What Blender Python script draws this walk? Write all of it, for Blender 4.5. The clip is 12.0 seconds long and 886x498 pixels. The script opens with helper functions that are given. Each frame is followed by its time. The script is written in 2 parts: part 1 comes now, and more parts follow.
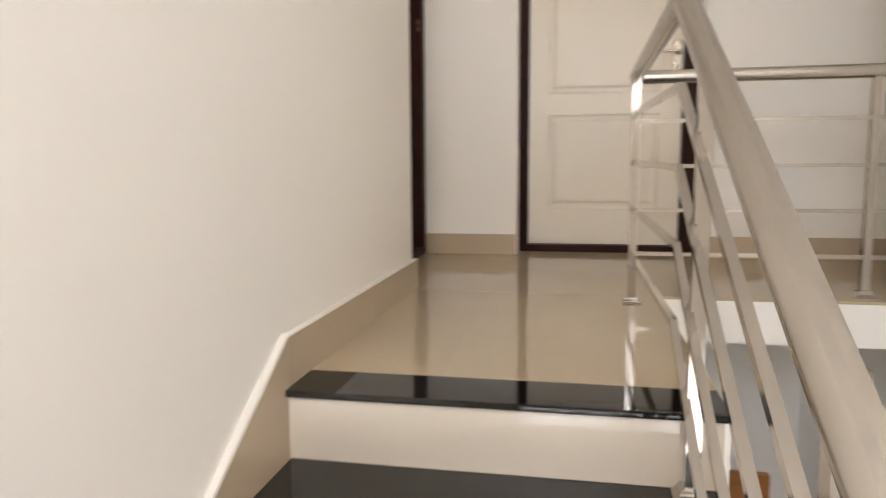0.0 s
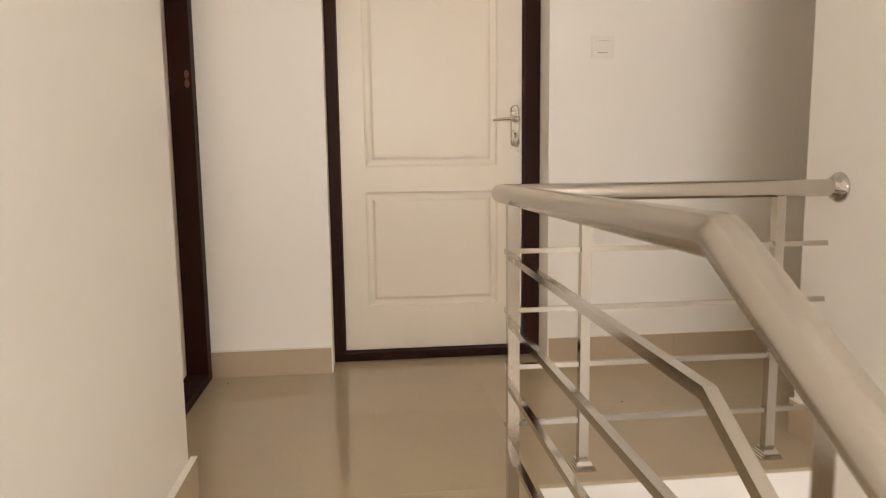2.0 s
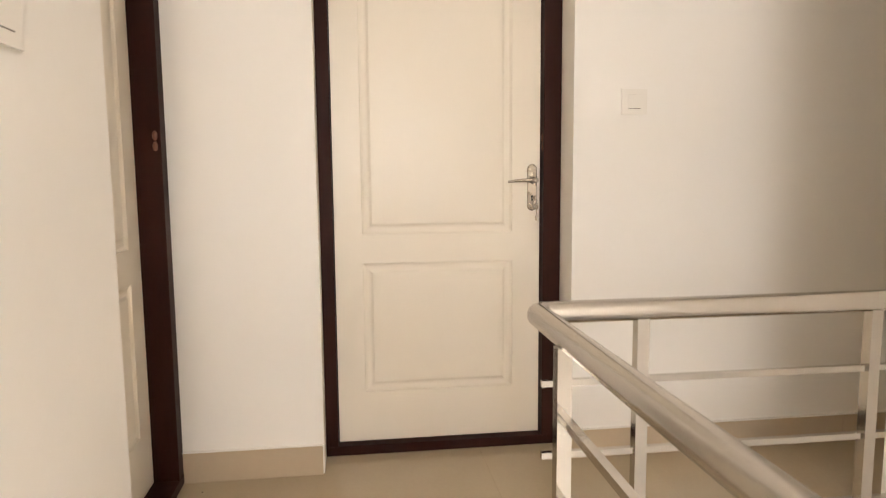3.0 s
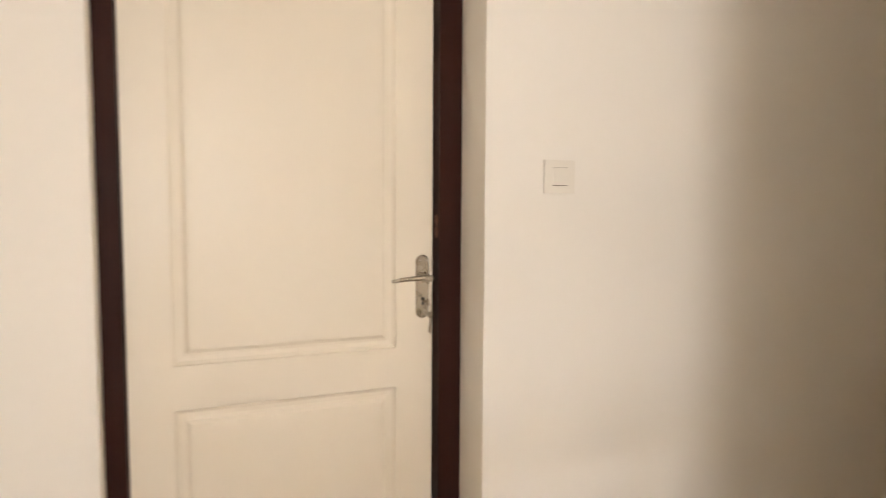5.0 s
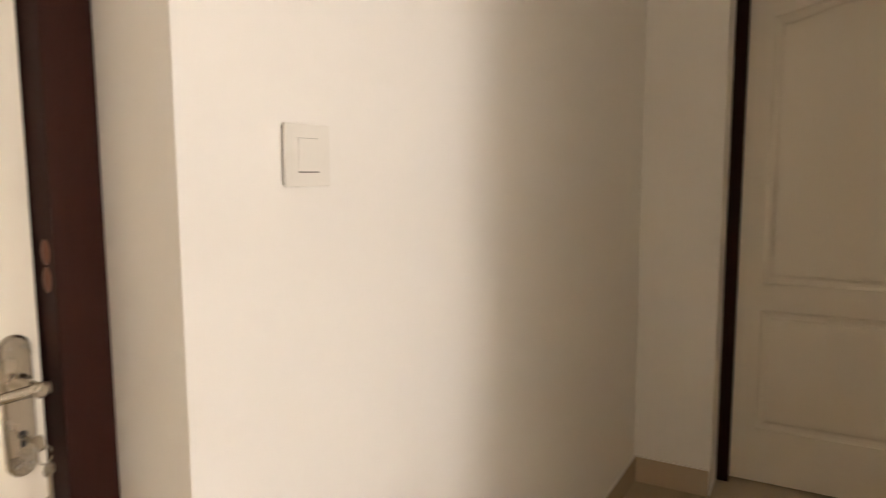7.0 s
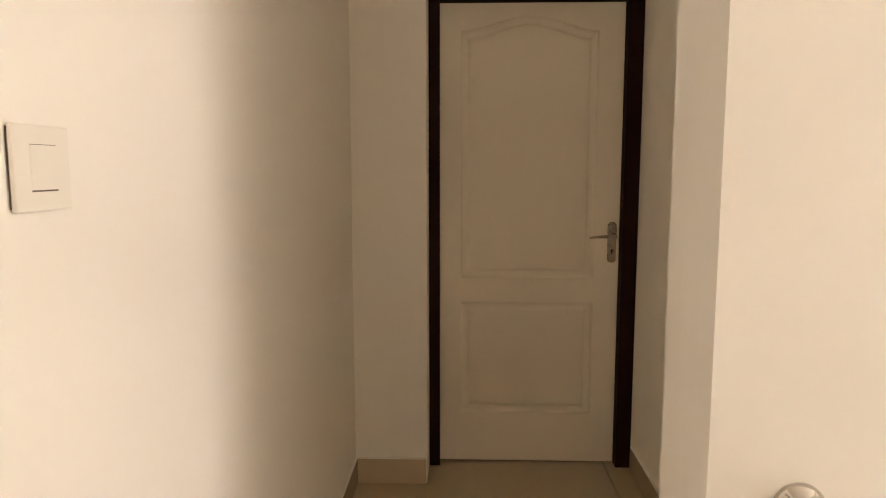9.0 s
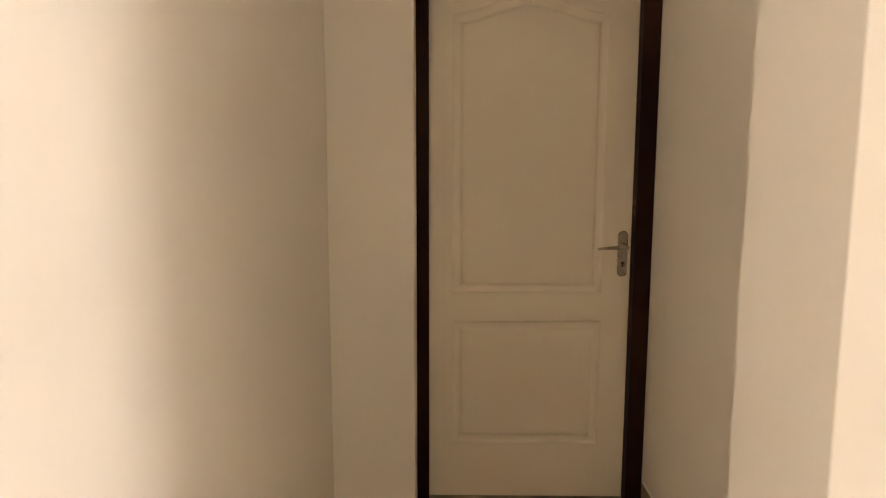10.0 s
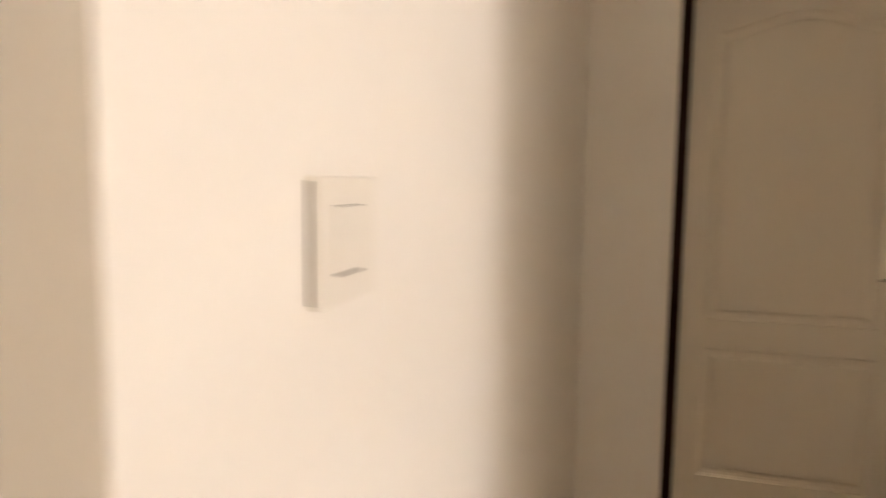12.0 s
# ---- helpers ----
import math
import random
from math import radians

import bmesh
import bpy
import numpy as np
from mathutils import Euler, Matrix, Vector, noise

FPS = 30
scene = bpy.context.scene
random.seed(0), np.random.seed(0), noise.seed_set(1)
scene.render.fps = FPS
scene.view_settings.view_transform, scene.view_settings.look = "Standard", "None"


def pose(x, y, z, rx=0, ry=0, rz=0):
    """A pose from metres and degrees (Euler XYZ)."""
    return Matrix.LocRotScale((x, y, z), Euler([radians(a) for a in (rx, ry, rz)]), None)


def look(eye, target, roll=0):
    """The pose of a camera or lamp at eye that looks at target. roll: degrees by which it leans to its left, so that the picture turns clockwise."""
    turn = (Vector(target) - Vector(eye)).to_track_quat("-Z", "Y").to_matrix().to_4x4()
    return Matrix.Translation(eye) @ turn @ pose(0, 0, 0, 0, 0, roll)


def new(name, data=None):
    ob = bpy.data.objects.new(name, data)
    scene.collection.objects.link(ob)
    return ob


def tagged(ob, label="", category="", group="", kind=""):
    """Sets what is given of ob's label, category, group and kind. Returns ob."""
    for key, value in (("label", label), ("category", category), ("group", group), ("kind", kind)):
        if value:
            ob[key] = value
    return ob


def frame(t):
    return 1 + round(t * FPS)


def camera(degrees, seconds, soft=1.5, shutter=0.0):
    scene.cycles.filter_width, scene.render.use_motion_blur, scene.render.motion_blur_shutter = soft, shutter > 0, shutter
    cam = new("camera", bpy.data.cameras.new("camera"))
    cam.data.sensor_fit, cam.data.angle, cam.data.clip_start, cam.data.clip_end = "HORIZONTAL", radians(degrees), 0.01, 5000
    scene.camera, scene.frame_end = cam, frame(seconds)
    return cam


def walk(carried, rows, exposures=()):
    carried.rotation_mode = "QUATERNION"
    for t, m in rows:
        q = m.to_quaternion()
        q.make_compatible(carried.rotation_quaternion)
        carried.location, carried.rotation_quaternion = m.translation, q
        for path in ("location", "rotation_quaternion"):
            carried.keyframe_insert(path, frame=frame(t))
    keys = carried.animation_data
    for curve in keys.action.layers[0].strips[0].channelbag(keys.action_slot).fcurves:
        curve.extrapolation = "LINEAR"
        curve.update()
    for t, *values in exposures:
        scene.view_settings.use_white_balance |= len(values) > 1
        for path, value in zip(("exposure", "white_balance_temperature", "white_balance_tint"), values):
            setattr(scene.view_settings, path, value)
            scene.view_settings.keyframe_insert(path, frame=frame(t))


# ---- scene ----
cam = camera(66.4, 12.0, soft=1.1, shutter=0.4)
PATH = [
    (0, (0.242, -3.651, 0.478), (-0.131, -1.701, 0.235), -0.4),
    (0.2, (0.19, -3.596, 0.499), (0.017, -1.619, 0.254), -0.8),
    (0.5, (0.166, -3.534, 0.512), (0.195, -1.55, 0.263), -0.5),
    (0.8, (0.171, -3.365, 0.575), (0.318, -1.392, 0.287), -0.9),
    (1, (0.161, -3.252, 0.652), (0.359, -1.281, 0.377), -1.0),
    (1.2, (0.154, -3.163, 0.736), (0.36, -1.194, 0.453), -1.0),
    (1.5, (0.127, -3.018, 0.773), (0.341, -1.047, 0.51), -0.7),
    (1.8, (0.107, -2.907, 0.861), (0.327, -0.937, 0.602), -0.6),
    (2, (0.104, -2.827, 0.881), (0.327, -0.856, 0.627), -0.7),
    (2.5, (0.102, -2.598, 1.005), (0.342, -0.628, 0.762), -0.5),
    (3, (0.078, -2.427, 1.103), (0.335, -0.457, 0.876), -0.5),
    (3.2, (0.076, -2.368, 1.135), (0.347, -0.399, 0.911), -0.4),
    (4.8, (0.012, -1.726, 1.297), (0.719, 0.14, 1.164), 0.5),
    (5, (0.063, -1.612, 1.294), (0.854, 0.219, 1.141), 0.3),
    (5.5, (0.186, -1.339, 1.316), (1.074, 0.443, 1.131), 0.1),
    (6, (0.171, -1.063, 1.417), (1.253, 0.586, 1.083), 0.3),
    (6.5, (0.218, -0.883, 1.344), (1.646, 0.496, 1.105), 0.2),
    (7, (0.329, -0.686, 1.327), (2.052, 0.305, 1.101), -0.2),
    (7.4, (0.354, -0.567, 1.346), (2.208, 0.137, 1.093), 0.5),
    (7.7, (0.34, -0.505, 1.343), (2.263, -0.017, 1.096), 0.4),
    (9.3, (0.416, -0.466, 1.353), (2.402, -0.421, 1.117), 0.0),
    (9.5, (0.496, -0.468, 1.354), (2.481, -0.43, 1.117), -0.0),
    (10, (0.739, -0.446, 1.407), (2.72, -0.421, 1.134), 0.1),
    (10.5, (0.839, -0.346, 1.415), (2.822, -0.352, 1.16), 0.1),
    (11, (0.829, -0.357, 1.389), (2.818, -0.319, 1.182), 0.3),
    (11.4, (0.808, -0.297, 1.416), (2.795, -0.274, 1.192), -0.0),
    (11.5, (0.785, -0.31, 1.405), (2.772, -0.216, 1.188), 0.1),
    (11.7, (0.706, -0.33, 1.375), (2.678, -0.056, 1.185), 0.3),
    (12, (0.65, -0.219, 1.399), (2.556, 0.351, 1.185), 0.6),
]
EXPOSURES = [(0, -0.44, 5850, 9), (0.5, -0.41, 6150, 10), (1, -0.45, 6450, 10), (1.5, -0.49, 6500, 10), (2, -0.40, 6350, 10), (2.5, -0.10, 6250, 10), (3, -0.05, 6250, 10), (5, -0.10, 6350, 10), (5.5, -0.12, 6350, 10), (6.5, -0.05, 6300, 10), (7.7, 0.12, 6200, 10), (9.5, 0.13, 6900, 12), (10, 0.40, 6900, 12), (10.5, 0.62, 6900, 13), (11, 0.56, 6900, 15), (11.5, 0.48, 6850, 16), (12, 0.17, 6500, 13)]
walk(cam, [(t, look(eye, target, roll)) for t, eye, target, roll in PATH], EXPOSURES)

# ---- world, window light ----
world = bpy.data.worlds.new("sky")
scene.world = world
world.use_nodes = True
wn = world.node_tree.nodes
sky = wn.new("ShaderNodeTexSky")
sky.sky_type = 'NISHITA'
sky.sun_disc = False
sky.sun_elevation, sky.sun_rotation = radians(48), radians(200)
scene.cycles.max_bounces, scene.cycles.diffuse_bounces = 16, 14
scene.cycles.caustics_reflective, scene.cycles.blur_glossy = True, 0.1
wn["Background"].inputs["Strength"].default_value = 0.15
world.node_tree.links.new(sky.outputs[0], wn["Background"].inputs["Color"])
sun = new("sun", bpy.data.lights.new("sun", 'SUN'))
sun.data.energy, sun.data.angle, sun.data.color = 2.0, radians(0.5), (1, 0.95, 0.87)
sun.matrix_world = look((0, 20, 20), (0, 0, 0))


def window_light(name, x, z, w, h, power):
    lamp = new(name, bpy.data.lights.new(name, 'AREA'))
    lamp.data.shape, lamp.data.size, lamp.data.size_y = 'RECTANGLE', w, h
    lamp.data.energy, lamp.data.color = power, (1.0, 0.915, 0.845)
    lamp.matrix_world = look((x, SOUTH - 0.19, z), (x, 0, z))
    return lamp


SOUTH = -4.95
window_light("window_light_sky", 0.31, 1.70, 1.34, 0.48, 35)
window_light("window_light_ground", 0.31, 1.195, 1.34, 0.53, 17)
window_light("window_light_lower", 0.51, -0.93, 1.22, 0.66, 25)


# ---- materials ----
def material(name, base, rough=0.5, metal=0.0, spec=0.5, **more):
    m = textured(name, base, rough, metal, **more)
    m.node_tree.nodes["Principled BSDF"].inputs["Specular IOR Level"].default_value = spec
    return m


def textured(name, base, rough=0.5, metal=0.0, vary=0.06, scale=3.0, grain=60.0, bump=0.05, tint=None, coat=0.0, spots=0.0, per_object=0.0, stretch=(1, 1, 1)):
    m = bpy.data.materials.new(name)
    m.use_nodes = True
    nt = m.node_tree
    b = nt.nodes["Principled BSDF"]
    L = nt.links.new
    b.inputs["Roughness"].default_value = rough
    b.inputs["Metallic"].default_value = metal
    b.inputs["Coat Weight"].default_value = coat
    b.inputs["Coat Roughness"].default_value = 0.05
    tc = nt.nodes.new("ShaderNodeTexCoord")
    mp = nt.nodes.new("ShaderNodeMapping")
    mp.inputs["Scale"].default_value = stretch
    L(tc.outputs["Object"], mp.inputs["Vector"])
    n1 = nt.nodes.new("ShaderNodeTexNoise")
    n1.inputs["Scale"].default_value, n1.inputs["Detail"].default_value = scale, 5
    n2 = nt.nodes.new("ShaderNodeTexNoise")
    n2.inputs["Scale"].default_value, n2.inputs["Detail"].default_value = grain, 3
    for n in (n1, n2):
        L(mp.outputs[0], n.inputs["Vector"])
    lo = [c * (1 - vary) for c in base]
    hi = [min(1, c * (1 + vary)) for c in (tint or base)]
    mix = nt.nodes.new("ShaderNodeMix")
    mix.data_type = 'RGBA'
    mix.inputs["A"].default_value, mix.inputs["B"].default_value = (*lo, 1), (*hi, 1)
    ad = nt.nodes.new("ShaderNodeMath")
    ad.operation = 'MULTIPLY_ADD'
    ad.inputs[1].default_value = 0.35
    sub = nt.nodes.new("ShaderNodeMath")
    sub.operation = 'MULTIPLY'
    sub.inputs[1].default_value = 0.65
    L(n1.outputs[0], sub.inputs[0])
    L(n2.outputs[0], ad.inputs[0])
    L(sub.outputs[0], ad.inputs[2])
    L(ad.outputs[0], mix.inputs["Factor"])
    col = mix.outputs["Result"]
    if spots:
        vo = nt.nodes.new("ShaderNodeTexVoronoi")
        vo.inputs["Scale"].default_value = 260
        L(tc.outputs["Object"], vo.inputs["Vector"])
        ramp = nt.nodes.new("ShaderNodeValToRGB")
        ramp.color_ramp.elements[0].position, ramp.color_ramp.elements[0].color = 0.0, (spots, spots, spots * 1.1, 1)
        ramp.color_ramp.elements[1].position, ramp.color_ramp.elements[1].color = 0.16, (0, 0, 0, 1)
        L(vo.outputs["Distance"], ramp.inputs[0])
        add = nt.nodes.new("ShaderNodeMix")
        add.data_type, add.blend_type = 'RGBA', 'ADD'
        add.inputs["Factor"].default_value = 1
        L(col, add.inputs["A"])
        L(ramp.outputs[0], add.inputs["B"])
        col = add.outputs["Result"]
    if per_object:
        oi = nt.nodes.new("ShaderNodeObjectInfo")
        mr = nt.nodes.new("ShaderNodeMapRange")
        mr.inputs["To Min"].default_value, mr.inputs["To Max"].default_value = 1 - per_object, 1 + per_object
        L(oi.outputs["Random"], mr.inputs["Value"])
        hs = nt.nodes.new("ShaderNodeHueSaturation")
        L(mr.outputs[0], hs.inputs["Value"])
        L(col, hs.inputs["Color"])
        col = hs.outputs[0]
    L(col, b.inputs["Base Color"])
    rr = nt.nodes.new("ShaderNodeMapRange")
    rr.inputs["To Min"].default_value, rr.inputs["To Max"].default_value = rough * 0.8, min(1, rough * 1.25)
    L(n1.outputs[0], rr.inputs["Value"])
    L(rr.outputs[0], b.inputs["Roughness"])
    if bump:
        bp = nt.nodes.new("ShaderNodeBump")
        bp.inputs["Strength"].default_value, bp.inputs["Distance"].default_value = bump, 0.002
        L(ad.outputs[0], bp.inputs["Height"])
        L(bp.outputs[0], b.inputs["Normal"])
    return m


WALL = material("wall_paint", (0.88, 0.855, 0.81), 0.75, vary=0.025, scale=1.6, grain=45, bump=0.25)
CEIL = material("ceiling_paint", (0.87, 0.85, 0.82), 0.85, vary=0.02, scale=1.2, grain=70, bump=0.2)
DOOR = material("door_paint", (0.80, 0.738, 0.63), 0.36, vary=0.03, scale=2.2, grain=90, bump=0.06, stretch=(3, 3, 0.6))
FRAME = material("dark_wood", (0.028, 0.0078, 0.0046), 0.5, spec=0.12, vary=0.35, scale=5, grain=60, bump=0.15, stretch=(6, 6, 0.7))
TILE = material("floor_tile", (0.435, 0.360, 0.246), 0.022, vary=0.07, scale=2.5, grain=70, bump=0.0, tint=(0.485, 0.40, 0.278), per_object=0.03)
SKIRT = material("skirting_tile", (0.50, 0.405, 0.29), 0.14, vary=0.07, scale=3, grain=60, bump=0.02, per_object=0.03)
RISER = material("riser_tile", (0.62, 0.555, 0.465), 0.035, vary=0.05, scale=2.5, grain=60, bump=0.0, per_object=0.03)
GROUT = material("grout", (0.44, 0.355, 0.255), 0.5, vary=0.15, scale=8, grain=90, bump=0.3)
GRANITE = material("black_granite", (0.010, 0.009, 0.008), 0.03, spec=0.4, vary=0.4, scale=14, grain=200, bump=0.0, spots=0.05)
BRONZE = material("worn_bronze", (0.16, 0.07, 0.045), 0.4, 0.6, vary=0.3, scale=30)
STEEL = material("brushed_steel", (0.56, 0.525, 0.475), 0.085, 1.0, vary=0.05, scale=4, grain=160, bump=0.04, stretch=(1, 1, 8))
RAIL = material("satin_steel_tube", (0.58, 0.54, 0.485), 0.24, 1.0, vary=0.04, scale=2, grain=140, bump=0.0)
NICKEL = material("satin_nickel", (0.44, 0.385, 0.31), 0.27, 1.0, vary=0.10, scale=20, grain=220, bump=0.05)
KEYHOLE = material("keyhole_black", (0.01, 0.01, 0.01), 0.6, vary=0.2)
PLASTIC = material("switch_plastic", (0.83, 0.80, 0.74), 0.28, vary=0.015, scale=10, grain=100, bump=0.0)
GAP = material("switch_gap", (0.10, 0.08, 0.06), 0.7, vary=0.2)
CAULK = material("white_caulk", (0.82, 0.79, 0.74), 0.6, vary=0.05, scale=12, grain=80, bump=0.3)
ORANGE = material("varnished_wood", (0.42, 0.17, 0.045), 0.3, vary=0.25, scale=5, grain=40, bump=0.1, stretch=(6, 6, 0.6))
ALU = material("white_aluminium", (0.75, 0.74, 0.72), 0.35, vary=0.03)
GLASS = bpy.data.materials.new("window_glass")
GLASS.use_nodes = True
GLASS.node_tree.nodes["Principled BSDF"].inputs["Transmission Weight"].default_value = 1.0
GLASS.node_tree.nodes["Principled BSDF"].inputs["Roughness"].default_value = 0.02


# ---- building helpers ----
def box(bm, x0, x1, y0, y1, z0, z1, bevel=0.0):
    v = [bm.verts.new((x, y, z)) for x in sorted((x0, x1)) for y in sorted((y0, y1)) for z in sorted((z0, z1))]
    faces = [bm.faces.new([v[i] for i in q]) for q in ((0, 1, 3, 2), (4, 6, 7, 5), (0, 4, 5, 1), (2, 3, 7, 6), (0, 2, 6, 4), (1, 5, 7, 3))]
    if bevel:
        bmesh.ops.bevel(bm, geom=list({e for f in faces for e in f.edges}), offset=bevel, segments=2, affect='EDGES', profile=0.6)
    return bm


def boxed(x0, x1, y0, y1, z0, z1, bevel=0.0):
    return box(bmesh.new(), x0, x1, y0, y1, z0, z1, bevel)


def tube(bm, points, radius, sides=20, square=False):
    """A tube along a line of points, with mitred corners and closed ends."""
    pts = [Vector(p) for p in points]
    rings = []
    n = 4 if square else sides
    for i, p in enumerate(pts):
        a = (p - pts[i - 1]).normalized() if i else (pts[1] - p).normalized()
        b = (pts[i + 1] - p).normalized() if i < len(pts) - 1 else a
        t = (a + b).normalized()
        side = Vector((0, 0, 1)).cross(a)
        if side.length < 0.01:
            side = Vector((1, 0, 0))
        side.normalize()
        up = a.cross(side).normalized()
        ring = []
        for k in range(n):
            w = 2 * math.pi * (k + (0.5 if square else 0)) / n
            q = p + side * math.cos(w) * radius + up * math.sin(w) * radius
            q = q - a * ((q - p).dot(t) / a.dot(t))
            ring.append(bm.verts.new(q))
        rings.append(ring)
    for r0, r1 in zip(rings, rings[1:]):
        for k in range(n):
            f = bm.faces.new((r0[k], r0[(k + 1) % n], r1[(k + 1) % n], r1[k]))
            f.smooth = not square
    bm.faces.new(rings[0][::-1])
    bm.faces.new(rings[-1])
    return bm


def bent(points, radius, steps=7):
    """A line of points with rounded corners and short guard pieces at its ends."""
    pts = [Vector(p) for p in points]
    out = [pts[0], pts[0].lerp(pts[1], 0.004 / (pts[1] - pts[0]).length)]
    for p, q, r in zip(pts, pts[1:], pts[2:]):
        a, b = (p - q).normalized(), (r - q).normalized()
        half = a.angle(b) / 2
        cut = radius / math.tan(half)
        centre = q + (a + b).normalized() * (radius / math.sin(half))
        u, v = q + a * cut - centre, q + b * cut - centre
        out.append(centre + u + a * 0.003)
        out += [centre + u.lerp(v, k / steps).normalized() * radius for k in range(steps + 1)]
        out.append(centre + v + b * 0.003)
    out += [pts[-1].lerp(pts[-2], 0.004 / (pts[-1] - pts[-2]).length), pts[-1]]
    return out


def lathe(bm, profile, m=Matrix(), sides=24):
    """Turns (radius, height) pairs about z."""
    rings = [[bm.verts.new(m @ Vector((r * math.cos(2 * math.pi * k / sides), r * math.sin(2 * math.pi * k / sides), h))) for k in range(sides)] for r, h in profile]
    for r0, r1 in zip(rings, rings[1:]):
        for k in range(sides):
            f = bm.faces.new((r0[k], r0[(k + 1) % sides], r1[(k + 1) % sides], r1[k]))
            f.smooth = True
    bm.faces.new(rings[0][::-1])
    bm.faces.new(rings[-1])
    return bm


def part(name, bm, mat, parent=None, label="", m=None):
    bmesh.ops.recalc_face_normals(bm, faces=bm.faces)
    me = bpy.data.meshes.new(name)
    bm.to_mesh(me)
    bm.free()
    me.materials.append(mat)
    ob = new(name, me)
    if parent:
        ob.parent = parent
    if m is not None:
        ob.matrix_basis = m
    return tagged(ob, label)


def structure(name, bm, mat, label, category, parent=None):
    return tagged(part(name, bm, mat, parent), label, category, kind="structure")


# ---- plan, metres: x east, y north, z up; the landing's floor is z = 0 ----
WEST, EAST = -0.376, 1.457          # faces of the stair's side walls
EAST_BACK = 1.715                 # the east wall's other face
WALL_END = -0.868                 # north end of the east wall
WELL_Y, WELL_X = -1.110, 0.552    # the landing's edges at the well
CEILING = 2.75
HALL_EAST = 3.165                 # the passage's end wall
HALL_SOUTH = -1.222
NOSE, RISE, TREAD = -2.330, 0.16, 0.278
LOW = -3.2
HEAD = 2.115                      # top of door openings
MID = -8 * RISE

# ---- walls ----
bm = boxed(-0.80, -0.052, 0, 0.26, 0, CEILING)
box(bm, 0.880, HALL_EAST + 0.3, 0, 0.26, 0, CEILING)
box(bm, -0.052, 0.880, 0, 0.26, HEAD, CEILING)
box(bm, -0.9, 1.4, 0.262, 0.34, 0, CEILING)
wall_n = structure("wall_north", bm, WALL, "smooth warm white painted wall of the landing", "wall")
bm = boxed(WEST - 0.2, WEST, SOUTH, -1.07, LOW, CEILING)
box(bm, WEST - 0.2, WEST, -1.07, -0.002, HEAD, CEILING)
box(bm, -0.80, WEST - 0.2, -1.2, -0.948, 0, CEILING)
box(bm, -0.9, -0.802, -1.2, 0.26, 0, CEILING)
structure("wall_west", bm, WALL, "smooth warm white painted wall beside the stairs", "wall")
bm = boxed(EAST, EAST_BACK, SOUTH, WALL_END, 0, CEILING)
box(bm, EAST, EAST_BACK, SOUTH, WALL_END, LOW, 0)
box(bm, EAST, EAST_BACK, WALL_END, 0.36, LOW, -0.166)
structure("wall_east", bm, WALL, "white painted wall closing the stairwell", "wall")
structure("wall_passage_south", boxed(EAST_BACK, HALL_EAST + 0.3, HALL_SOUTH - 0.2, HALL_SOUTH, 0, CEILING), WALL, "shaded white wall of the short passage", "wall")
bm = boxed(HALL_EAST, HALL_EAST + 0.3, -0.310, -0.001, 0, CEILING)
box(bm, HALL_EAST, HALL_EAST + 0.3, HALL_SOUTH + 0.001, -0.310, HEAD, CEILING)
box(bm, HALL_EAST + 0.302, HALL_EAST + 0.4, HALL_SOUTH - 0.2, 0.3, 0, CEILING)
structure("wall_passage_east", bm, WALL, "shaded white end wall beside the far door", "wall")
bm = boxed(-0.8, HALL_EAST + 0.5, HALL_SOUTH - 0.2, 0.30, CEILING, CEILING + 0.15)
box(bm, -0.8, EAST_BACK, SOUTH - 0.2, HALL_SOUTH - 0.2, CEILING, CEILING + 0.15)
structure("ceiling", bm, CEIL, "plain white painted ceiling", "ceiling")

# south wall of the stair with two window openings
WINDOWS = ((-0.36, 0.98, 0.93, 1.95), (-0.1, 1.12, -1.26, -0.6))
bm = bmesh.new()
xs = (WEST - 0.2, EAST_BACK)
for z0, z1, gap in ((LOW, -1.26, None), (-1.26, -0.6, WINDOWS[1]), (-0.6, 0.93, None), (0.93, 1.95, WINDOWS[0]), (1.95, CEILING, None)):
    if gap:
        box(bm, xs[0], gap[0], SOUTH - 0.2, SOUTH, z0, z1)
        box(bm, gap[1], xs[1], SOUTH - 0.2, SOUTH, z0, z1)
    else:
        box(bm, xs[0], xs[1], SOUTH - 0.2, SOUTH, z0, z1)
structure("wall_south", bm, WALL, "white painted wall with the stair windows", "wall")
for k, (x0, x1, z0, z1) in enumerate(WINDOWS):
    y0, y1 = SOUTH - 0.13, SOUTH - 0.08
    bm = bmesh.new()
    for a, b in ((x0, x0 + 0.05), (x1 - 0.05, x1)):
        box(bm, a, b, y0, y1, z0, z1)
    for a, b in ((z0, z0 + 0.05), (z1 - 0.05, z1)):
        box(bm, x0 + 0.05, x1 - 0.05, y0, y1, a, b)
    win = structure(f"window_{k + 1}", bm, ALU, "white aluminium stair window with clear panes", "window")
    mid = (x0 + x1) / 2
    part("mullion", boxed(mid - 0.02, mid + 0.02, y0 + 0.002, y1 - 0.002, z0 + 0.05, z1 - 0.05), ALU, win)
    for a, b in ((x0 + 0.05, mid - 0.02), (mid + 0.02, x1 - 0.05)):
        for i in range(3):
            h = (z1 - z0 - 0.1) / 3
            g = part("pane", boxed(a, b, y0 + 0.02, y0 + 0.026, z0 + 0.05 + i * h, z0 + 0.05 + (i + 1) * h), GLASS, win)
            g.visible_shadow = False
            if i:
                part("glazing_bar", boxed(a, b, y0 + 0.01, y0 + 0.04, z0 + 0.042 + i * h, z0 + 0.058 + i * h), ALU, win)

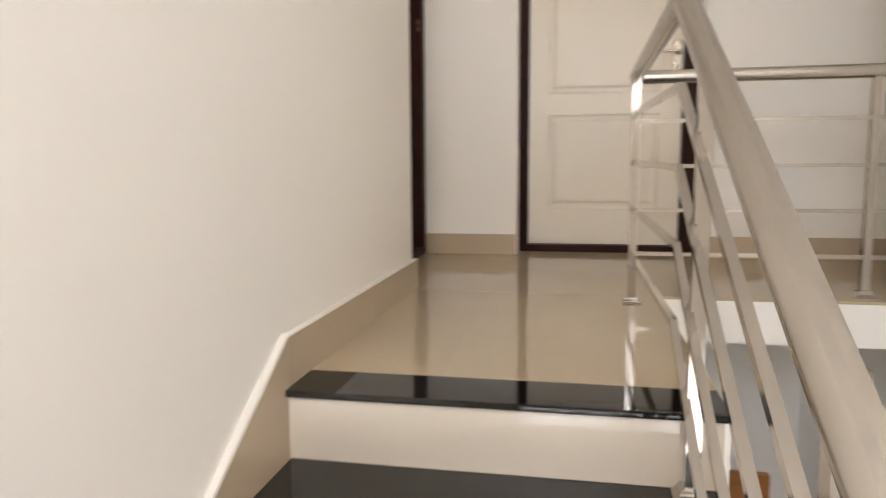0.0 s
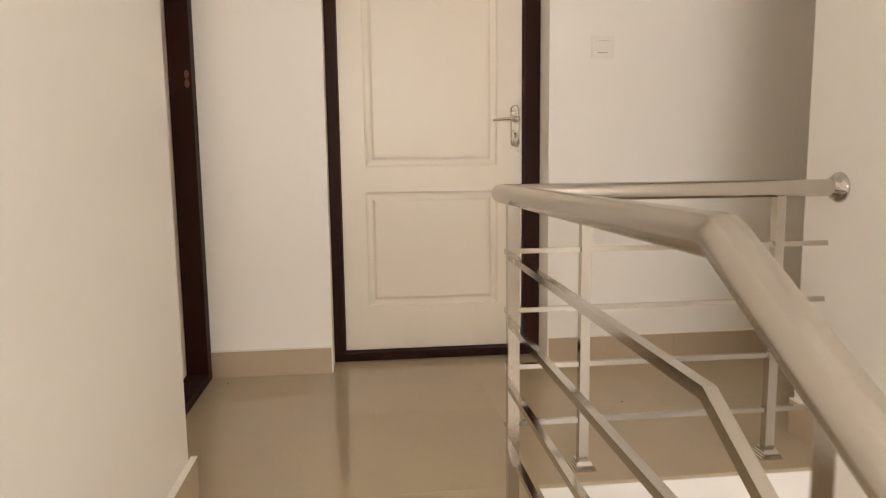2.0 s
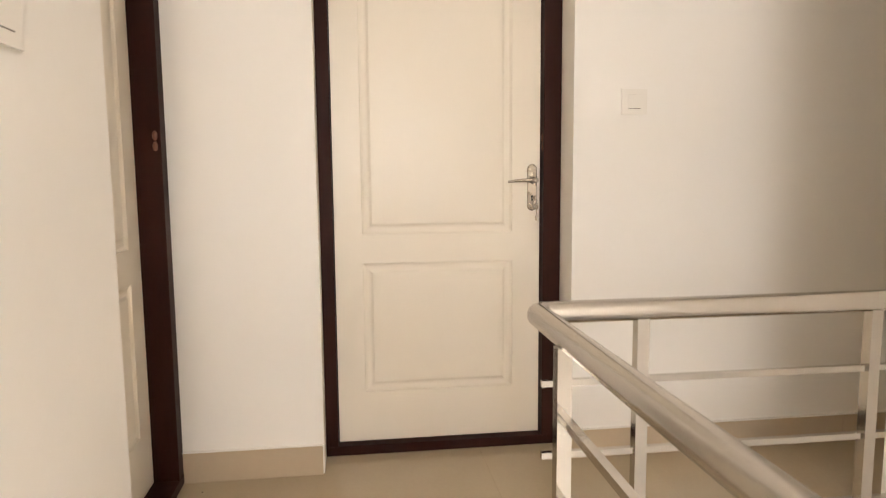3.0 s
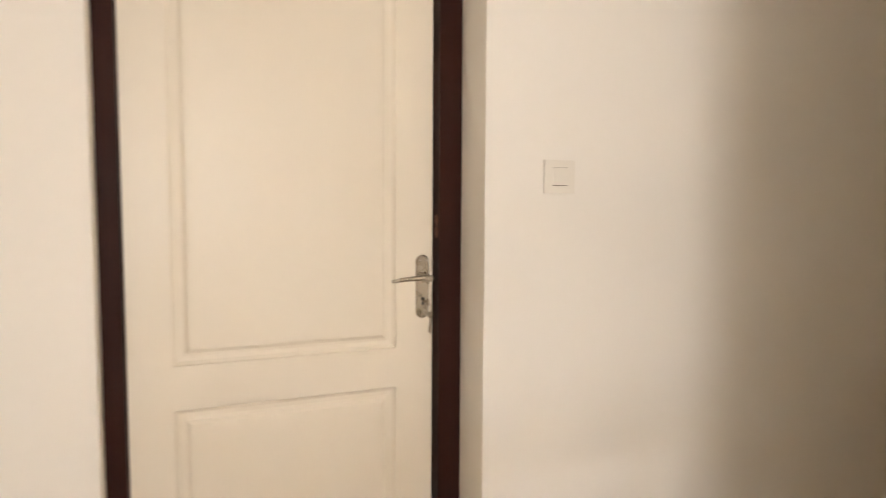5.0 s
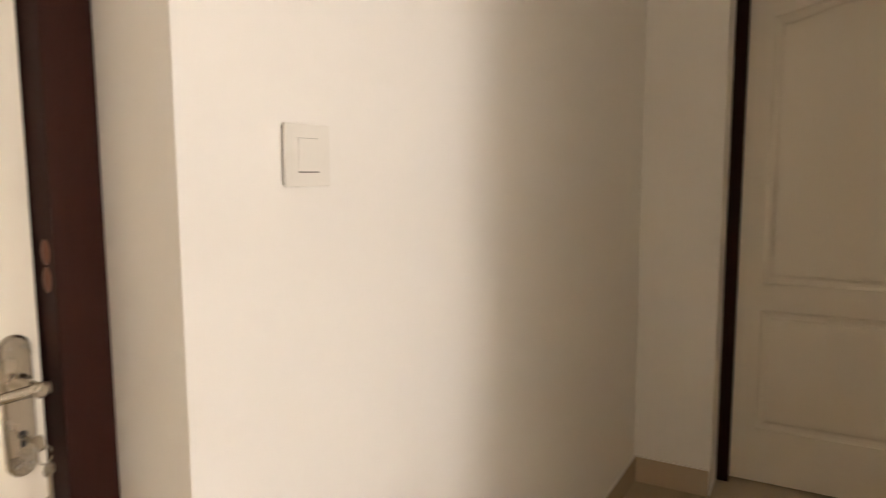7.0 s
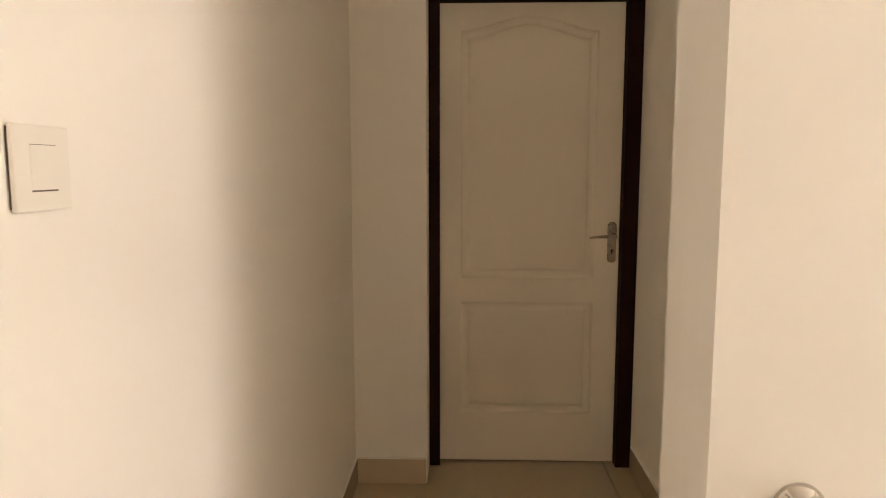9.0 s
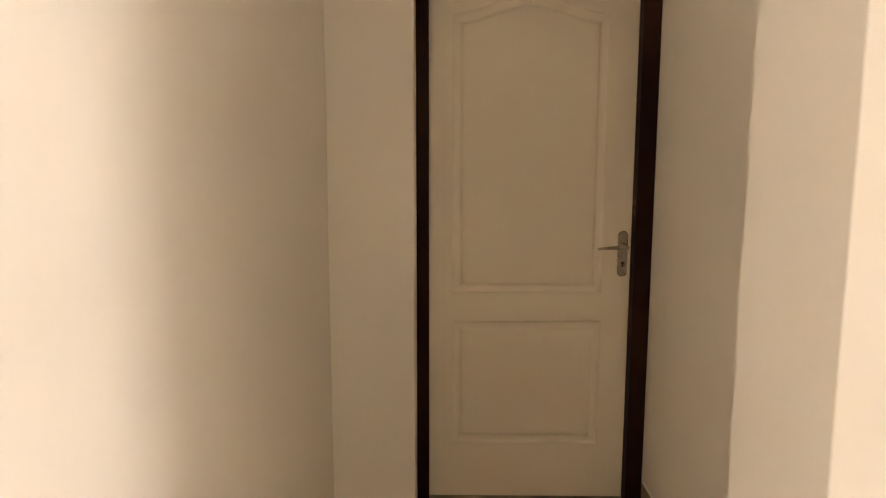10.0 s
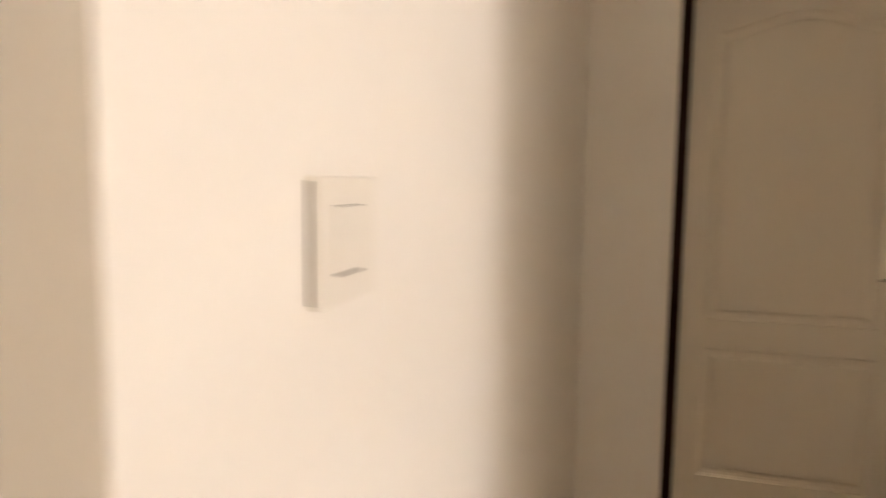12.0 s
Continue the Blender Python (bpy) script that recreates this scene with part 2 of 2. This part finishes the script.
# ---- floors ----
bm = boxed(-0.8, HALL_EAST + 0.3, WELL_Y, 0.26, -0.165, -0.011)
box(bm, WEST, WELL_X, NOSE + 0.02, WELL_Y, -0.165, -0.011)
box(bm, EAST_BACK, HALL_EAST + 0.3, HALL_SOUTH, WELL_Y, -0.165, -0.011)
floor = structure("floor", bm, WALL, "glossy beige tiled landing floor with a white painted edge", "floor")
ground = structure("floor_lower", boxed(-3, 3.5, SOUTH, 3, LOW - 0.2, LOW), TILE, "beige tiled floor of the storey below", "floor")
bm = boxed(WEST, EAST, 0.16, 0.36, LOW, -0.165)
structure("wall_lower_north", bm, WALL, "white wall of the storey below", "wall")
bm = bmesh.new()
lower_door = tagged(new("wooden_door"), "orange varnished wooden door on the storey below", "door")
lower_door.matrix_basis = pose(0.42, 0.155, LOW)
part("leaf", boxed(0.07, 0.83, -0.03, 0.0, 0, 1.93, 0.003), ORANGE, lower_door)
for a, b, c, d in ((0, 0.07, 0, 2.0), (0.83, 0.90, 0, 2.0), (0.07, 0.83, 1.93, 2.0)):
    part("frame", boxed(a, b, -0.05, 0.0, c, d, 0.004), ORANGE, lower_door)

# ---- stairs ----
stairs = structure("stairs", bmesh.new(), GROUT, "stairs with black granite treads and beige tile risers", "stairs")


def flight(x0, x1, y, z, way, steps):
    for i in range(steps):
        yi, zi = y - way * i * TREAD, z - i * RISE
        back = 0.158 if (i == 0 and z == 0) else TREAD + 0.03
        bm = boxed(x0 + 0.002, x1, yi, yi + way * back, zi - 0.015, zi, 0.004)
        part("tread", bm, GRANITE, stairs)
        bm = boxed(x0 + 0.002, x1 - 0.012, yi + way * 0.018, yi + way * 0.036, zi - RISE + 0.001, zi - 0.0155)
        part("riser", bm, RISER, stairs)
        bm = boxed(x0, x1 - 0.02, yi + way * 0.037, yi + way * (TREAD + 0.06), zi - RISE - 0.10, zi - 0.016)
        part("step_core", bm, WALL, stairs)


flight(WEST, WELL_X, NOSE, 0.0, 1, 8)
flight(WELL_X + 0.06, EAST, NOSE - 7 * TREAD - 0.06, MID, -1, 12)
part("half_landing", boxed(WEST, EAST, SOUTH, NOSE - 7 * TREAD - 0.07, MID - 0.16, MID - 0.024), TILE, stairs)

# ---- tiles of the landing ----


def tiles(name, parent, mat, x0, x1, y0, y1, z0, z1, size, ox, oy, joint=0.0004):
    """Square tiles laid on a grid, cut at the edges; one object each."""
    i0, i1 = math.floor((x0 - ox) / size), math.ceil((x1 - ox) / size)
    j0, j1 = math.floor((y0 - oy) / size), math.ceil((y1 - oy) / size)
    for i in range(i0, i1):
        for j in range(j0, j1):
            a, b = max(x0, ox + i * size + joint / 2), min(x1, ox + (i + 1) * size - joint / 2)
            c, d = max(y0, oy + j * size + joint / 2), min(y1, oy + (j + 1) * size - joint / 2)
            if b - a > 0.004 and d - c > 0.004:
                part(name, boxed(a, b, c, d, z0, z1), mat, parent)


structure("grout_bed", boxed(WEST + 0.001, WELL_X - 0.004, -2.14, -1.118, -0.0108, -0.0016), GROUT, "thin beige grout between the floor tiles", "grout")
structure("grout_bed", boxed(-0.62, HALL_EAST + 0.28, WELL_Y + 0.004, 0.2, -0.0108, -0.0016), GROUT, "thin beige grout between the floor tiles", "grout")
tiles("floor_tile", floor, TILE, WEST, WELL_X, NOSE + 0.159, WELL_Y - 0.0008, -0.0105, 0, 0.6, WELL_X, WELL_Y)
tiles("floor_tile", floor, TILE, -0.64, HALL_EAST + 0.29, WELL_Y + 0.0008, 0.24, -0.0105, 0, 0.6, WELL_X, WELL_Y)
tiles("floor_tile", floor, TILE, EAST_BACK, HALL_EAST + 0.29, HALL_SOUTH, WELL_Y - 0.0008, -0.0105, 0, 0.6, WELL_X, WELL_Y)


# ---- skirting of tile, with a white caulk line on top ----
def skirting(x0, x1, y0, y1, along, top=0.11):
    base = structure("skirting", bmesh.new(), SKIRT, "beige tile skirting along the wall foot", "skirting")
    a, b = (x0, x1) if along == 'x' else (y0, y1)
    n = max(1, round((b - a) / 0.6))
    for i in range(n):
        p, q = a + (b - a) * i / n + 0.0006, a + (b - a) * (i + 1) / n - 0.0006
        bm = boxed(p, q, y0, y1, 0.0006, top) if along == 'x' else boxed(x0, x1, p, q, 0.0006, top)
        part("skirting_tile", bm, SKIRT, base)
    part("caulk_line", boxed(x0, x1, y0, y1, top + 0.0002, top + 0.004), CAULK, base)


skirting(-0.55, -0.056, -0.010, -0.0004, 'x')
skirting(0.885, HALL_EAST - 0.001, -0.010, -0.0004, 'x')
skirting(HALL_EAST - 0.010, HALL_EAST - 0.0004, -0.307, -0.011, 'y')
skirting(EAST_BACK + 0.001, HALL_EAST + 0.15, HALL_SOUTH + 0.0004, HALL_SOUTH + 0.010, 'x')
skirting(WEST + 0.0004, WEST + 0.017, NOSE + 0.0305, -1.045, 'y')
skirting(EAST - 0.010, EAST_BACK, WALL_END + 0.0004, WALL_END + 0.010, 'x')
skirting(EAST - 0.010, EAST - 0.0004, WELL_Y, WALL_END, 'y')
slope = RISE / TREAD
KINK = NOSE + 0.03
base = structure("stair_skirting", bmesh.new(), SKIRT, "sloping beige tile skirting beside the steps", "skirting")
for i in range(5):
    ya, yb = KINK - (i + 1) * 0.5 + 0.0006, KINK - i * 0.5 - 0.0006
    for name, lo, hi, mat, th in (("skirting_tile", -0.30, 0.11, SKIRT, 0.017), ("caulk_line", 0.1102, 0.119, CAULK, 0.016)):
        bm = bmesh.new()
        quad = [(y, (y - KINK) * 0.61 + dz) for y, dz in ((ya, lo), (yb, lo), (yb, hi), (ya, hi))]
        v0 = [bm.verts.new((WEST + 0.0004, y, z)) for y, z in quad]
        v1 = [bm.verts.new((WEST + th, y, z)) for y, z in quad]
        bm.faces.new(v0)
        bm.faces.new(v1[::-1])
        for k in range(4):
            bm.faces.new((v0[k], v1[k], v1[(k + 1) % 4], v0[(k + 1) % 4]))
        part(name, bm, mat, base)


# ---- doors ----
LEAF_W = 0.806


def panel_outline(x0, x1, z0, z1, arch, off):
    x0, x1, z0, z1 = x0 - off, x1 + off, z0 - off, z1 + off
    pts = [(x0, z0), (x1, z0)]
    n = 28 if arch else 1
    for k in range(n + 1):
        u = k / n
        bulge = math.sin(math.pi * u) ** 1.7 * arch
        pts.append((x1 + (x0 - x1) * u, z1 + bulge))
    return pts


def door_leaf(bottom, top):
    """The moulded leaf with two raised panels; front at y = 0, facing -y."""
    panels = ((0.145, 0.655, 0.280, 0.712, 0), (0.145, 0.655, 0.905, 1.897, 0.062))
    bm = bmesh.new()
    edges = []
    for loop in [[(0, bottom), (LEAF_W, bottom), (LEAF_W, top), (0, top)]] + [panel_outline(*p, 0.040) for p in panels]:
        vs = [bm.verts.new((x, 0, z)) for x, z in loop]
        edges += [bm.edges.new((vs[k], vs[(k + 1) % len(vs)])) for k in range(len(vs))]
    bmesh.ops.triangle_fill(bm, use_beauty=True, edges=edges, normal=(0, -1, 0))
    back = boxed(0.0, LEAF_W, 0.012, 0.04, bottom, top)
    me = bpy.data.meshes.new("tmp")
    back.to_mesh(me)
    back.free()
    bm.from_mesh(me)
    bpy.data.meshes.remove(me)
    for (xa, za), (xb, zb) in (((0, bottom), (0, top)), ((0, top), (LEAF_W, top)), ((LEAF_W, top), (LEAF_W, bottom)), ((LEAF_W, bottom), (0, bottom))):
        bm.faces.new([bm.verts.new(c) for c in ((xa, 0, za), (xb, 0, zb), (xb, 0.012, zb), (xa, 0.012, za))])
    rings = []
    for p in panels:
        pb = bmesh.new()
        last = None
        for off, depth in ((0.040, 0.0), (0.037, 0.0045), (0.029, 0.0090), (0.018, 0.0100), (0.010, 0.0085), (0.004, 0.0040), (0.0, 0.0018), (-0.012, 0.0010)):
            ring = [pb.verts.new((x, depth, z)) for x, z in panel_outline(*p, off)]
            if last:
                for k in range(len(ring)):
                    pb.faces.new((last[k], last[(k + 1) % len(ring)], ring[(k + 1) % len(ring)], ring[k]))
            last = ring
        pb.faces.new(last)
        rings.append(pb)
    return bm, rings


def handle_set(parent, x, z, keys):
    plate = bmesh.new()
    half, r = 0.091, 0.0195
    for y, s in ((0.0, 1.0), (-0.005, 1.0), (-0.008, 0.82)):
        ring = []
        for k in range(24):
            w = 2 * math.pi * k / 24
            c = half - r if math.sin(w) >= 0 else -(half - r)
            ring.append(plate.verts.new((x + r * s * math.cos(w), y, z + c + r * s * math.sin(w))))
        if y:
            for k in range(24):
                plate.faces.new((last[k], last[(k + 1) % 24], ring[(k + 1) % 24], ring[k]))
        last = ring
    plate.faces.new(last)
    plate = part("handle_plate", plate, NICKEL, parent, "satin nickel back plate")
    zl = z + 0.029
    lever = lathe(bmesh.new(), [(0.014, 0), (0.014, 0.006), (0.010, 0.010), (0.009, 0.040), (0.010, 0.050), (0.006, 0.053)], pose(x, -0.007, zl, 90))
    sections = []
    for u in range(9):
        f = u / 8
        px = x + 0.012 - f * 0.118
        pz = zl + 0.003 * math.sin(f * 3) - 0.006 * f
        rz, ry = 0.0085 - 0.0035 * f, 0.006 - 0.001 * f
        sections.append([lever.verts.new((px, -0.052 - ry * math.cos(2 * math.pi * k / 12) + 0.004 * f, pz + rz * math.sin(2 * math.pi * k / 12))) for k in range(12)])
    for r0, r1 in zip(sections, sections[1:]):
        for k in range(12):
            lever.faces.new((r0[k], r0[(k + 1) % 12], r1[(k + 1) % 12], r1[k])).smooth = True
    lever.faces.new(sections[0])
    lever.faces.new(sections[-1][::-1])
    part("lever", lever, NICKEL, parent, "tapered satin nickel lever")
    hole = lathe(bmesh.new(), [(0.0055, 0), (0.0055, 0.0012)], pose(x, -0.0078, z - 0.036, 90), 14)
    box(hole, x - 0.0025, x + 0.0025, -0.009, -0.0078, z - 0.052, z - 0.038)
    part("keyhole", hole, KEYHOLE, plate)
    for dz in (0.075, -0.075):
        for dx in (-0.008, 0.008):
            part("screw", lathe(bmesh.new(), [(0.0032, 0), (0.0026, 0.0018)], pose(x + dx, -0.0075, z + dz, 90), 10), STEEL, plate)
    if keys:
        key = boxed(x - 0.0012, x + 0.0012, -0.045, -0.004, z - 0.043, z - 0.036)
        lathe(key, [(0.010, -0.0012), (0.010, 0.0012)], pose(x, -0.045, z - 0.0395, 0, 90, 0), 18)
        key = part("key", key, NICKEL, parent, "key left in the lock")
        bow = lathe(bmesh.new(), [(0.009, -0.001), (0.009, 0.001)], pose(x + 0.006, -0.05, z - 0.075, 90, 0, 20), 18)
        box(bow, x + 0.0035, x + 0.0085, -0.051, -0.049, z - 0.128, z - 0.080)
        box(bow, x + 0.0005, x + 0.0035, -0.0508, -0.0492, z - 0.124, z - 0.108)
        part("hanging_key", bow, NICKEL, key)
        part("key_ring", tube(bmesh.new(), [(x + 0.004 + 0.009 * math.cos(a / 2), -0.047, z - 0.056 + 0.012 * math.sin(a / 2)) for a in range(13)], 0.0008, 6), NICKEL, key)


def door(name, m, label, bottom, front, sill, keys=False, handle=True, jamb=0.068, inset=0.0, handle_z=1.038):
    """front: how far the frame stands out before the leaf."""
    d = structure(name, bmesh.new(), FRAME, label, "door")
    d.matrix_basis = m
    body, panels = door_leaf(bottom, 2.055)
    leaf = part("leaf", body, DOOR, d, "cream white painted leaf")
    for p in panels:
        part("panel", p, DOOR, leaf)
    top = 2.06
    for x0, x1 in ((-0.0515, -0.004), (LEAF_W + 0.004, LEAF_W + jamb)):
        if x0 < 0 and inset:
            jb = boxed(x0 + inset, x1 + inset, -front, -0.001, 0, top, 0.0025)
        else:
            jb = boxed(x0, x1, -front, 0.07, 0, top, 0.0025)
        part("jamb", jb, FRAME, d, "dark stained wooden jamb")
    part("head", boxed(-0.0515, LEAF_W + jamb, -front, 0.07, top + 0.0005, top + 0.054, 0.0025), FRAME, d)
    for x0, x1 in ((-0.0038, 0.012), (LEAF_W - 0.012, LEAF_W + 0.0038)):
        part("stop", boxed(x0, x1, 0.0415, 0.069, 0, top), FRAME, d)
    if sill:
        part("sill", boxed(-0.0515, LEAF_W + jamb, -front - 0.002, 0.07, 0.0004, 0.038, 0.004), FRAME, d, "dark wooden threshold")
    for z in (1.229, 1.194):
        knob = bmesh.new()
        bmesh.ops.create_uvsphere(knob, u_segments=14, v_segments=8, radius=1, matrix=pose(LEAF_W + 0.004, -front + 0.018, z) @ Matrix.Diagonal((0.004, 0.009, 0.0165, 1)))
        part("strike", knob, BRONZE, d, "small worn bronze strike")
    if handle:
        handle_set(leaf, 0.774, handle_z, keys)
    part("back_panel", boxed(-0.0515, LEAF_W + jamb, 0.0705, 0.075, 0, top + 0.054), FRAME, d)
    return d


door("door_1", pose(0, 0.186, 0), "closed cream panelled door in a dark wood frame, keys in the lock", 0.042, 0.040, True, keys=True, jamb=0.0735)
door("door_2", pose(3.388, -0.345, 0), "closed cream door with an arched panel at the passage end", 0.010, 0.045, False, jamb=0.0705, inset=0.017, handle_z=1.026).matrix_basis = pose(3.388, -0.345, 0, 0, 0, -90)
door("door_3", pose(-0.635, -0.875, 0, 0, 0, 90), "closed cream panelled door set back in a dark frame", 0.012, 0.085, True, handle=False, jamb=0.0685)


# ---- switches ----
def wall_switch(m, w, h, label, rocker=True):
    s = tagged(new("light_switch"), label, "switch")
    s.matrix_basis = m
    part("frame_plate", boxed(-w / 2, w / 2, -0.0095, -0.0035, -h / 2, h / 2, 0.0015), PLASTIC, s)
    # Dark-coloured block that paints in the shade between plate and wall.
    part("back_box", boxed(-w / 2 + 0.003, w / 2 - 0.003, -0.0037, 0, -h / 2 + 0.003, h / 2 - 0.003), GAP, s)
    if rocker:
        part("rocker_gap", boxed(-w * 0.235, w * 0.235, -0.0099, -0.0092, -h * 0.275, h * 0.275), GAP, s)
        rk = bmesh.new()
        pts = [(-0.0100, -h * 0.255), (-0.0113, h * 0.268), (-0.0092, h * 0.268), (-0.0092, -h * 0.255)]
        v0 = [rk.verts.new((-w * 0.2352, y, z)) for y, z in pts]
        v1 = [rk.verts.new((w * 0.2352, y, z)) for y, z in pts]
        rk.faces.new(v0)
        rk.faces.new(v1[::-1])
        for k in range(4):
            rk.faces.new((v0[k], v1[k], v1[(k + 1) % 4], v0[(k + 1) % 4]))
        part("rocker", rk, PLASTIC, s, "white rocker")
    return s


wall_switch(pose(1.107, -0.0004, 1.352), 0.098, 0.092, "square white single rocker light switch on the wall")
wall_switch(pose(WEST + 0.0004, -1.452, 1.318, 0, 0, 90), 0.098, 0.092, "square white light switch beside the stairs")
wall_switch(pose(EAST - 0.0004, -0.445, -0.711, 0, 0, -90), 0.125, 0.11, "white cover plate high on the wall below", rocker=False)

# ---- railing of stainless steel ----
railing = tagged(new("stair_railing"), "stainless steel railing with round handrail and thin bars round the stairwell", "railing")
railing.matrix_basis = pose(0.46, -1.27, 0)
shift = Matrix.Translation((-0.46, 1.27, 0))
RX, RY, RZ, KNEE = 0.463, -1.018, 0.796, -2.200
DOWN = 2.3


def rail_part(name, bm, label="", mat=STEEL):
    bmesh.ops.transform(bm, matrix=shift, verts=bm.verts)
    return part(name, bm, mat, railing, label)


rail_part("handrail", tube(bmesh.new(), bent([(EAST - 0.012, RY, RZ), (RX, RY, RZ), (RX - 0.010, KNEE, RZ + 0.009), (RX - 0.010, KNEE - DOWN, RZ + 0.009 - DOWN * slope)], 0.030), 0.0245, 28), "round satin steel handrail", RAIL)
rail_part("wall_flange", lathe(bmesh.new(), [(0.044, 0), (0.044, 0.004), (0.038, 0.012), (0.029, 0.018), (0.026, 0.03)], pose(EAST - 0.0004, RY, RZ, 0, -90, 0), 32), "domed steel wall flange")
for z in (0.637, 0.472, 0.310, 0.145):
    rail_part("bar", tube(bmesh.new(), [(EAST - 0.03, RY, z), (RX + 0.015, RY, z)], 0.0098, 4, True))
    rail_part("bar", tube(bmesh.new(), [(RX - 0.014, RY - 0.21, z + 0.016), (RX - 0.006, KNEE + 0.025, z), (RX - 0.006, KNEE - DOWN, z - (DOWN + 0.025) * slope)], 0.0112, 4, True))


def post(x, y, z0, z1):
    p = rail_part("post", tube(bmesh.new(), [(x, y, z0), (x, y, z1)], 0.0195, 4, True), "square steel post")
    cup = lathe(bmesh.new(), [(r * 1.414, h) for r, h in ((0.033, 0.0005), (0.033, 0.004), (0.029, 0.006), (0.029, 0.010), (0.025, 0.012), (0.0245, 0.016), (0.0212, 0.020), (0.0202, 0.026))], pose(x, y, z0, 0, 0, 45), 4)
    for f in cup.faces:
        f.smooth = False
    rail_part("post_foot", cup, "square stepped steel foot cover")


post(0.446, -1.270, 0, RZ - 0.01)
post(0.706, RY, 0, RZ - 0.01)
post(1.274, RY, 0, RZ - 0.01)
for k in range(3):
    y = -2.352 - k * 4 * TREAD * 0.62
    zt = RZ + 0.009 + (y - KNEE) * slope
    step = math.ceil((NOSE - y) / TREAD)
    post(0.474, y, -RISE * step, zt - 0.012)


# ---- specks of dirt on the floor ----
for k, (x, y) in enumerate(((-0.47, -0.09), (1.02, -0.52))):
    bm = bmesh.new()
    bmesh.ops.create_icosphere(bm, subdivisions=1, radius=0.003)
    for v in bm.verts:
        v.co = Vector((v.co.x * (1.2 + 0.3 * random.random()), v.co.y, max(-0.0012, v.co.z * 0.6)))
    crumb = part("dirt_speck", bm, FRAME, None, "tiny dark speck of dirt on the floor tiles", pose(x, y, 0.0013))
    tagged(crumb, category="dirt", group="specks on the floor")
